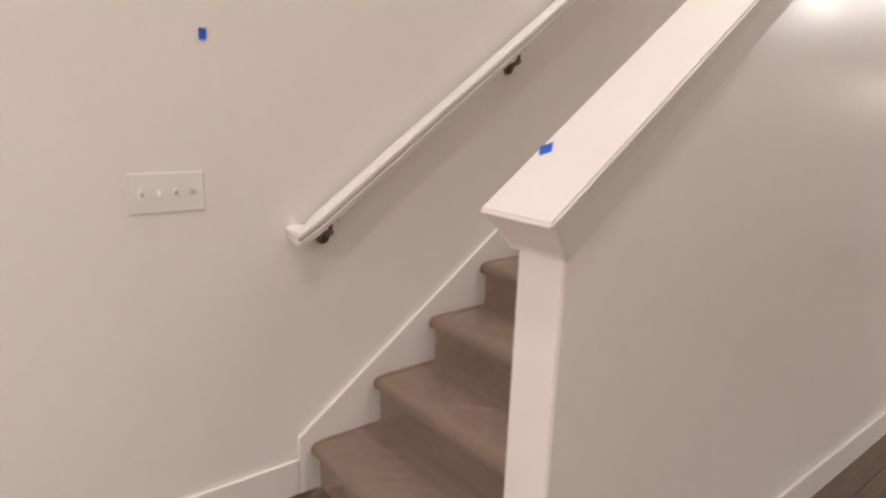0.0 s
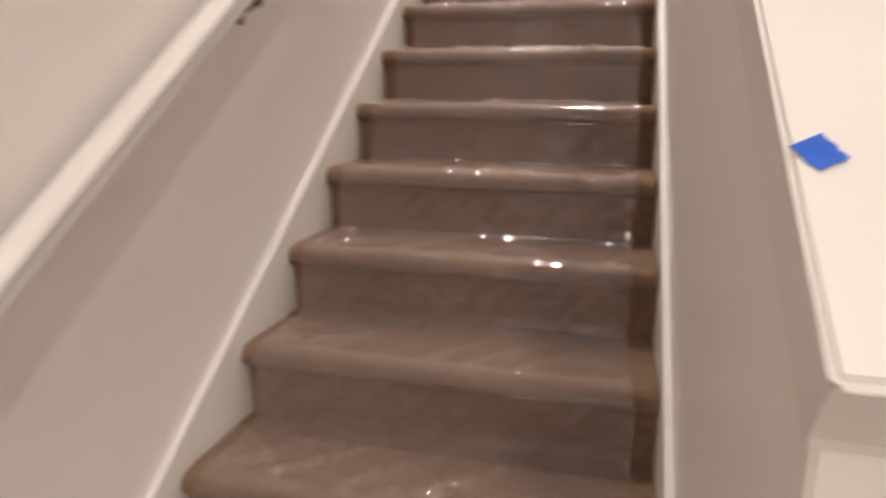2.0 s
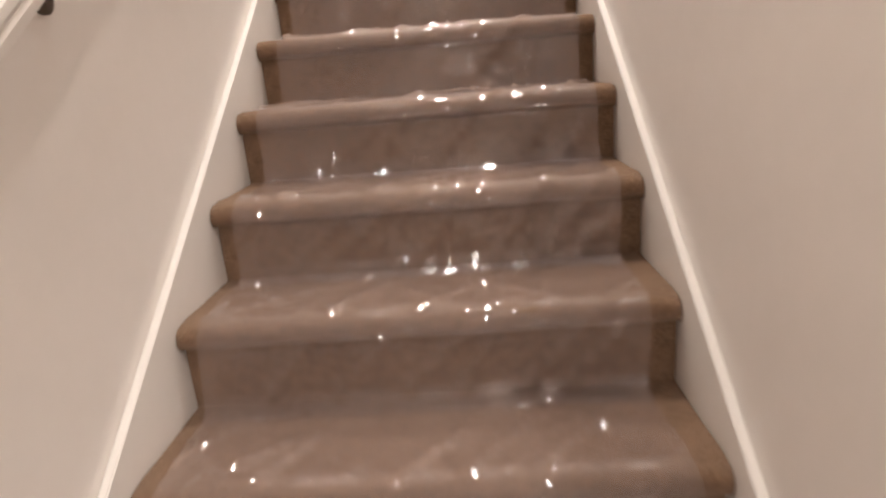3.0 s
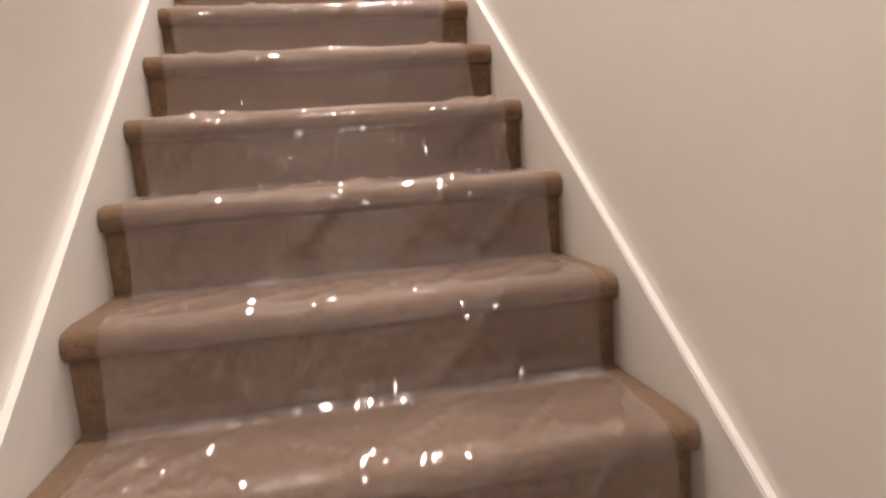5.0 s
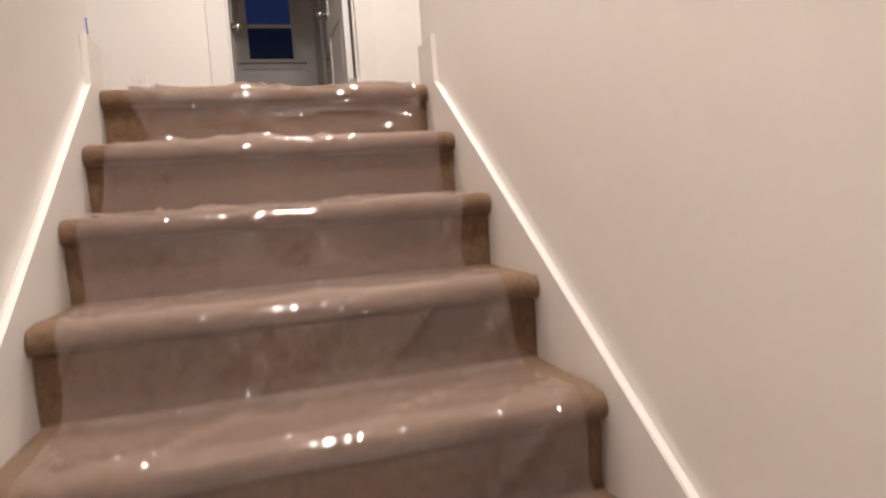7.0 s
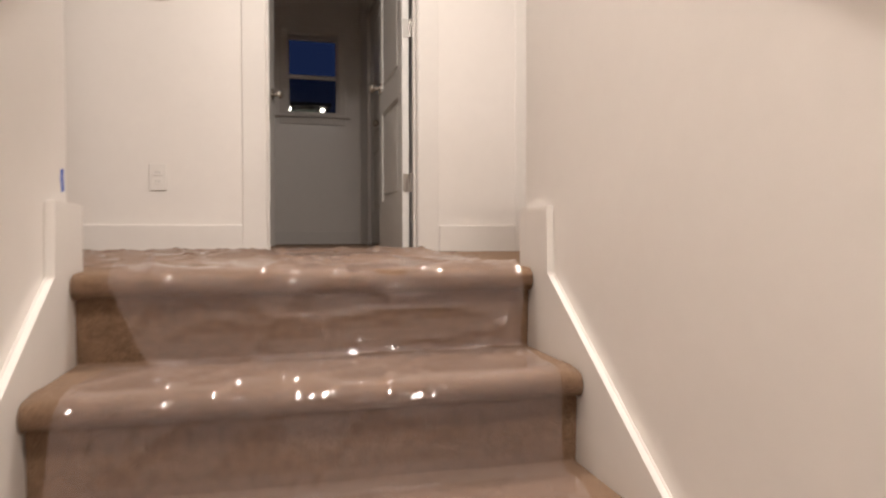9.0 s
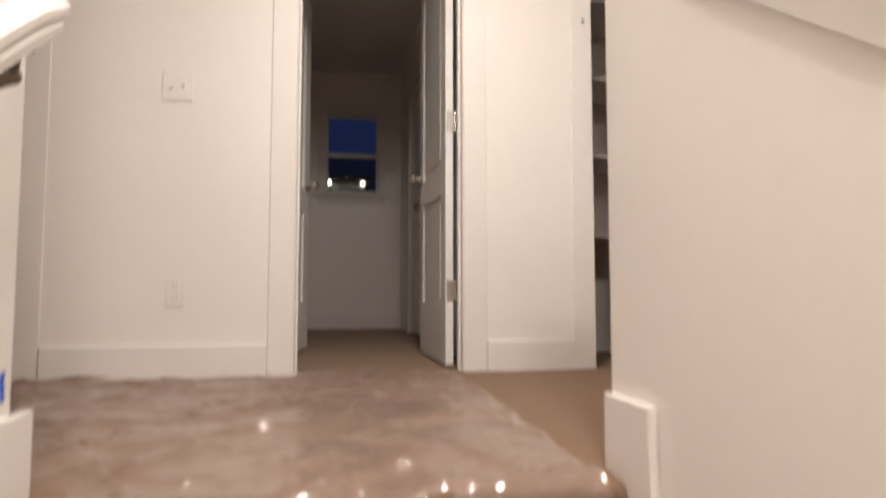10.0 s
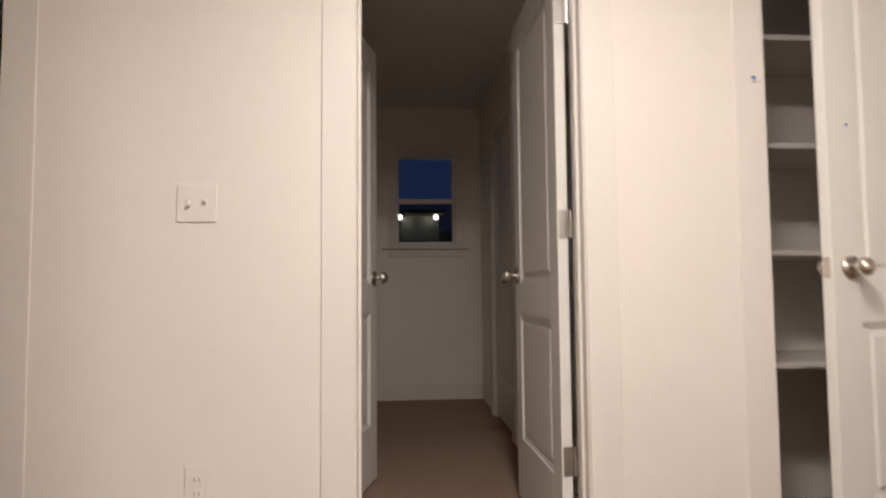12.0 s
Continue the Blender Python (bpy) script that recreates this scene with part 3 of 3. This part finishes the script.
for sheet in film.children:
    sheet.visible_shadow = False

# ---- handrail ----
rail = thing("handrail", (0, 0, 0), "white painted wooden handrail on metal wall brackets", "handrail")
RX = 0.048


def rail_line(y):
    return 1.000 + 0.716 * y


def rail_bar(y0, y1):
    """Moulded section swept along the slope, mitred at both ends to return into the wall."""
    sec = [(-0.018, -0.030), (0.018, -0.030), (0.021, -0.014), (0.018, -0.006), (0.025, 0.004), (0.026, 0.018),
           (0.021, 0.026), (0.0, 0.030), (-0.021, 0.026), (-0.026, 0.018), (-0.025, 0.004), (-0.018, -0.006), (-0.021, -0.014)]
    rings = []
    for base, way in ((y0, -1), (y1, 1)):
        elbow = []
        for turn in (0, 1, 2):
            ring = []
            for x, z in sec:
                o = x * 1.12
                y = base + way * (o if turn < 2 else -0.045)
                ring.append((LEFT + 0.001 if turn == 0 else RX + o, y, rail_line(base + (y - base) * (0, 0.5, 1)[turn]) + z * (0.8, 0.9, 1.1)[turn] + (0.004, 0.002, 0)[turn]))
            elbow.append(ring)
        rings += elbow if way < 0 else elbow[::-1]
    return loft(rings)


RAIL_END = 3.34
bar = rail_bar(-0.047, RAIL_END)
bmesh.ops.bevel(bar, geom=[e for e in bar.edges if e.calc_face_angle(0) > 0.6], offset=0.005, segments=3, affect="EDGES")
part("rail", bar, TRIM, rail)
for y in (0.058, 0.895, 1.725, 2.555, 3.285):
    z = rail_line(y) - 0.034
    bm = rod((LEFT + 0.0005, y, z - 0.064), (LEFT + 0.007, y, z - 0.064), 0.025, sides=20)
    rod((LEFT + 0.004, y, z - 0.064), (RX - 0.008, y, z - 0.040), 0.009, bm)
    ball((RX - 0.008, y, z - 0.038), 0.012, bm)
    rod((RX - 0.008, y, z - 0.036), (RX - 0.004, y, z + 0.004), 0.0075, bm)
    box((RX - 0.012, y - 0.022, z + 0.002), (RX + 0.010, y + 0.022, z + 0.008), bm=bm)
    part("bracket", bm, BRONZE, rail, "dark metal rail bracket", True)


# ---- switches and outlets ----
def plate(name, m, wide, tall, label, category):
    """A wall plate in the local xz plane, facing -y."""
    t = thing(name, label=label, category=category)
    t.matrix_world = m
    part("cover_plate", box((-wide / 2, -0.0045, -tall / 2), (wide / 2, -0.0005, tall / 2), 0.0028, 3), PLASTIC, t)
    return t


def toggle(t, x, up):
    part("toggle_frame", box((x - 0.006, -0.0055, -0.013), (x + 0.006, -0.0042, 0.013)), PLASTIC, t)
    bm = prism([(-0.0045, -0.008), (-0.016, 0.004 * up), (-0.016, 0.011 * up), (-0.0045, 0.009)], x - 0.0045, x + 0.0045)
    part("toggle", bm, PLASTIC, t)
    for z in (-0.030, 0.030):
        part("screw", rod((x, -0.0042, z), (x, -0.0055, z), 0.0032, sides=10), PLASTIC, t)


SW = plate("light_switch", pose(LEFT, -0.437, 1.126, 0, 0, 90), 0.208, 0.115, "white four-gang toggle switch plate on the wall", "light switch")
for k, up in enumerate((1, -1, 1, 1)):
    toggle(SW, -0.069 + 0.046 * k, up)
SW2 = plate("light_switch", pose(-0.132, BACK, 3.808), 0.116, 0.115, "white two-gang toggle switch plate on the wall", "light switch")
toggle(SW2, -0.023, -1)
toggle(SW2, 0.023, 1)
OUT = plate("wall_outlet", pose(-0.120, BACK, 2.990), 0.070, 0.115, "white duplex outlet low on the wall", "wall outlet")
for z in (-0.020, 0.020):
    part("socket", box((-0.017, -0.0065, z - 0.014), (0.017, -0.0042, z + 0.014), 0.002), PLASTIC, OUT)
    for x in (-0.0065, 0.0065):
        part("socket_slot", box((x - 0.001, -0.0072, z - 0.004), (x + 0.001, -0.0064, z + 0.005)), SLOT, OUT)


# ---- tape ----
def tape(place_matrix, wide, tall, seed):
    r = random.Random(seed)
    bm = bmesh.new()
    n = 6
    lo, hi = [], []
    for k in range(n + 1):
        x = -wide / 2 + wide * k / n
        up = 0.0007 * math.sin(k * 0.9 + seed) + 0.0012
        lo.append(bm.verts.new((x, -tall / 2 + r.uniform(-0.001, 0.001), up)))
        hi.append(bm.verts.new((x, tall / 2 + r.uniform(-0.0015, 0.0015), up + 0.0006)))
    for k in range(n):
        bm.faces.new((lo[k], lo[k + 1], hi[k + 1], hi[k]))
    ext = bmesh.ops.extrude_face_region(bm, geom=bm.faces[:])
    for v in ext["geom"]:
        if isinstance(v, bmesh.types.BMVert):
            v.co.z += 0.0005
    ob = tagged(link_bm("painters_tape", bm, TAPE), "small torn piece of blue painter's tape", "tape", "pieces of tape")
    ob.matrix_world = place_matrix
    return ob


TILT = math.degrees(math.atan(SLOPE))
tape(pose(0.994, 0.033, cap_line(0.033) + 0.1555, TILT, 0, 0) @ pose(0, 0, 0, 0, 0, -57), 0.031, 0.028, 1)
tape(pose(LEFT, -0.313, 1.571, 0, 90, 0), 0.032, 0.022, 2)
tape(pose(LEFT - 0.0005, END_Y - 0.075, TOP + 0.185, 0, 90, 0), 0.045, 0.012, 3)


tape(pose(1.573, BACK - 0.0182, 4.203, 90, 0, 0), 0.012, 0.010, 4)

tape(pose(CLOSET[1] - 0.004, BACK - 0.006, TOP + 0.012, 0, 0, 12) @ pose(-0.54, -0.0355, 1.345, 90, 0, 70), 0.022, 0.007, 5)

# ---- linen closet shelves ----
for k, z in enumerate((0.615, 1.017, 1.409, 1.813)):
    bm = box((1.305, BACK + 0.29, TOP + z - 0.02), (2.545, BACK + 0.695, TOP + z), 0.002)
    tagged(link_bm("closet_shelf", bm, TRIM), "white painted shelf in the linen closet", "shelf", "closet shelves")

# ---- window ----
win = thing("window_1", (0, 0, 0), "white single-hung sash window at dusk", "window", kind="structure")
x0, x1 = WX
zm = 4.277
fy = FAR + 0.05
part("window_frame", box((x0 - 0.02, FAR, WZ[0] - 0.02), (x0, FAR + 0.13, WZ[1] + 0.02)), TRIM, win)
part("window_frame", box((x1, FAR, WZ[0] - 0.02), (x1 + 0.02, FAR + 0.13, WZ[1] + 0.02)), TRIM, win)
part("window_frame", box((x0, FAR, WZ[1]), (x1, FAR + 0.13, WZ[1] + 0.02)), TRIM, win)
part("window_frame", box((x0, FAR, WZ[0] - 0.02), (x1, FAR + 0.13, WZ[0])), TRIM, win)
for name, za, zb, y in (("upper_sash", zm + 0.0, WZ[1], fy + 0.03), ("lower_sash", WZ[0], zm, fy)):
    w = 0.012
    bm = box((x0, y, za), (x0 + w, y + 0.028, zb))
    box((x1 - w, y, za), (x1, y + 0.028, zb), bm=bm)
    box((x0 + w, y, za), (x1 - w, y + 0.028, za + 0.018), bm=bm)
    box((x0 + w, y, zb - 0.025), (x1 - w, y + 0.028, zb), bm=bm)
    sash = part(name, bm, TRIM, win)
    pane = part("pane", box((x0 + w, y + 0.012, za + 0.018), (x1 - w, y + 0.015, zb - 0.025)), GLASS, sash, "clear window pane")
    pane.visible_shadow = False
screen = part("insect_screen", box((x0 + 0.001, fy + 0.062, WZ[0] + 0.001), (x1 - 0.001, fy + 0.064, zm + 0.01)), SCREEN, win, "dark fine insect screen")
screen.visible_shadow = False
part("casing_board", box((x0 - 0.075, FAR - 0.016, WZ[0] - 0.02), (x0 - 0.010, FAR - 0.0005, WZ[1] + 0.07), 0.003), TRIM, win)
part("casing_board", box((x1 + 0.010, FAR - 0.016, WZ[0] - 0.02), (x1 + 0.075, FAR - 0.0005, WZ[1] + 0.07), 0.003), TRIM, win)
part("casing_board", box((x0 - 0.0095, FAR - 0.016, WZ[1] + 0.010), (x1 + 0.0095, FAR - 0.0005, WZ[1] + 0.07), 0.003), TRIM, win)
part("window_sill", box((x0 - 0.12, FAR - 0.045, WZ[0] - 0.045), (x1 + 0.12, FAR - 0.0005, WZ[0] - 0.0205), 0.004), TRIM, win)
part("sill_apron", box((x0 - 0.075, FAR - 0.014, WZ[0] - 0.11), (x1 + 0.075, FAR - 0.0005, WZ[0] - 0.0455), 0.003), TRIM, win)

# ---- doorway in the hall's right side ----
side = thing("trim_hall_door", (0, 0, 0), "white painted casing round the hall doorway", "door casing", kind="structure")
part("casing_board", box((HALL_R - 0.018, OTHER[0] - 0.095, TOP - 0.005), (HALL_R - 0.0005, OTHER[0], DOOR_H - 0.06), 0.003), TRIM, side)
part("casing_board", box((HALL_R - 0.018, OTHER[1], TOP - 0.005), (HALL_R - 0.0005, OTHER[1] + 0.095, DOOR_H - 0.06), 0.003), TRIM, side)
part("casing_board", box((HALL_R - 0.018, OTHER[0] - 0.095, DOOR_H - 0.0595), (HALL_R - 0.0005, OTHER[1] + 0.095, DOOR_H + 0.03), 0.003), TRIM, side)
door("door_hall", 0.735, 2.0, (HALL_R + 0.046, OTHER[1] - 0.003, TOP + 0.012), 270, "closed white two-panel door in the dim hall", hinges=False)


# ---- ceiling lamps ----
def ceiling_lamp(x, y, z):
    t = thing("ceiling_light", (x, y, z), "unseen flush round ceiling light with a warm glass bowl", "ceiling light", "ceiling lights")
    part("base_ring", rod((0, 0, -0.002), (0, 0, -0.030), 0.17, sides=32), NICKEL, t, "satin nickel ring")
    bm = ball((0, 0, -0.030), 0.15, flat=(1, 1, 0.45))
    bmesh.ops.delete(bm, geom=[v for v in bm.verts if v.co.z > -0.0305], context="VERTS")
    part("bowl", bm, GLOW, t, "lit frosted glass bowl", True)


# all out of view; the two low ones only house the added fill
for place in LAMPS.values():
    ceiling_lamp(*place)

sconce = thing("wall_lamp", (2.82, 7.49, 1.65), "small lit wall lamp in the lower room", "wall lamp")
part("back_plate", rod((0, 0.0, 0), (0, -0.02, 0), 0.05, sides=20), NICKEL, sconce)
part("globe", ball((0, -0.075, 0), 0.06), LAMP_GLOBE, sconce, "glowing glass globe", True)

# ---- outside the window ----
structure("ground", box((-400, FAR + 0.3, -0.5), (400, 900, -0.3)), GROUND, "dark lawn at dusk", "ground")
house = thing("neighbour_garage", (0, 0, 0), "neighbouring garage with lamplit pale siding", "garage")
for k in range(17):
    z = -0.3 + k * 0.277
    part("siding_board", prism([(10.62, z), (10.600, z), (10.615, z + 0.28), (10.62, z + 0.28)], -1.6, 0.93), SIDING, house)
part("wall", box((-1.6, 10.625, -0.3), (0.93, 13.5, 4.42), 0.01), SIDING, house)
part("roof", prism([(10.4, 4.425), (10.4, 4.47), (12.0, 4.56), (13.6, 4.47), (13.6, 4.425)], -1.8, 1.0), SUB, house, "dark flat roof edge")
for x in (0.468, 0.892):
    lamp_out = thing("front_fill_lamp", (x, 10.50, 4.31), "lit outdoor wall lamp", "outdoor lamp", "porch lamps")
    part("bracket", box((-0.01, 0.0, 0.03), (0.01, 0.10, 0.05)), BRONZE, lamp_out)
    part("globe", ball((0, 0, 0.08), 0.028), PORCH, lamp_out, "glowing glass globe", True)


def tree(x, y, tall, seed):
    r = random.Random(seed)
    t = thing("tree", (x, y, -0.3), "dark leafy tree against the dusk sky", "tree", "trees behind the garage")
    bm = rod((0, 0, 0), (0.1, 0, tall * 0.6), 0.16, sides=10, r2=0.06)
    for k in range(5):
        a = k * 1.3 + r.uniform(0, 0.5)
        z = tall * (0.3 + 0.06 * k)
        rod((0.05, 0, z), (math.cos(a) * tall * 0.2, math.sin(a) * tall * 0.2, z + tall * 0.22), 0.05, bm, 7, 0.02)
    part("trunk", bm, BARK, t)
    crown = bmesh.new()
    for k in range(150):
        a, h = r.uniform(0, math.tau), r.uniform(0, 1) ** 0.8
        out = tall * 0.27 * math.sin(math.pi * (0.12 + 0.86 * h)) * r.uniform(0.35, 1.08)
        m = Matrix.Translation((math.cos(a) * out, math.sin(a) * out, tall * (0.30 + 0.68 * h))) @ pose(0, 0, 0, r.uniform(0, 90), r.uniform(0, 90), 0).to_4x4()
        bmesh.ops.create_icosphere(crown, subdivisions=1, radius=tall * r.uniform(0.03, 0.06), matrix=m @ Matrix.Diagonal((1, 0.8, 0.45, 1)))
    for v in crown.verts:
        v.co += 0.12 * noise.noise_vector(v.co * 2.5)
    part("crown", crown, LEAVES, t)


for k, (x, y, tall) in enumerate(((1.9, 23.0, 5.6), (3.6, 25.5, 6.3), (5.4, 24.0, 5.4))):
    tree(x, y, tall, k)

# ---- floor planks ----
PLANK = 0.125
base = tagged(thing("floor_planks", (0, 0, 0)), "dark brown wooden plank floor", "floor", kind="structure")
protos = {}
for length in (0.9, 1.2, 1.5):
    bm = box((0, 0, -0.012), (PLANK - 0.0015, length - 0.0015, 0.0), 0.0012)
    me = bpy.data.meshes.new("plank")
    bm.to_mesh(me)
    bm.free()
    me.materials.append(WOOD)
    protos[length] = me
rng = random.Random(9)
far_bm = bmesh.new()
for c in range(36):
    x = -0.0175 + c * PLANK
    y = -4.0 - rng.uniform(0, 0.9)
    while y < 3.6:
        length = rng.choice((0.9, 1.2, 1.5))
        if y + length > -4.0:
            ob = new("plank", protos[length])
            ob.parent = base
            ob.location = (x, y, 0)
        y += length
    while y + 0.9 < 7.5:
        length = min(rng.choice((0.9, 1.2, 1.5)), 7.5 - y)
        box((x, y, -0.012), (x + PLANK - 0.0015, y + length - 0.0015, 0.0), bm=far_bm)
        y += length
far_planks = part("plank_field", far_bm, WOOD, base)
far_planks["kind"] = "stuff"
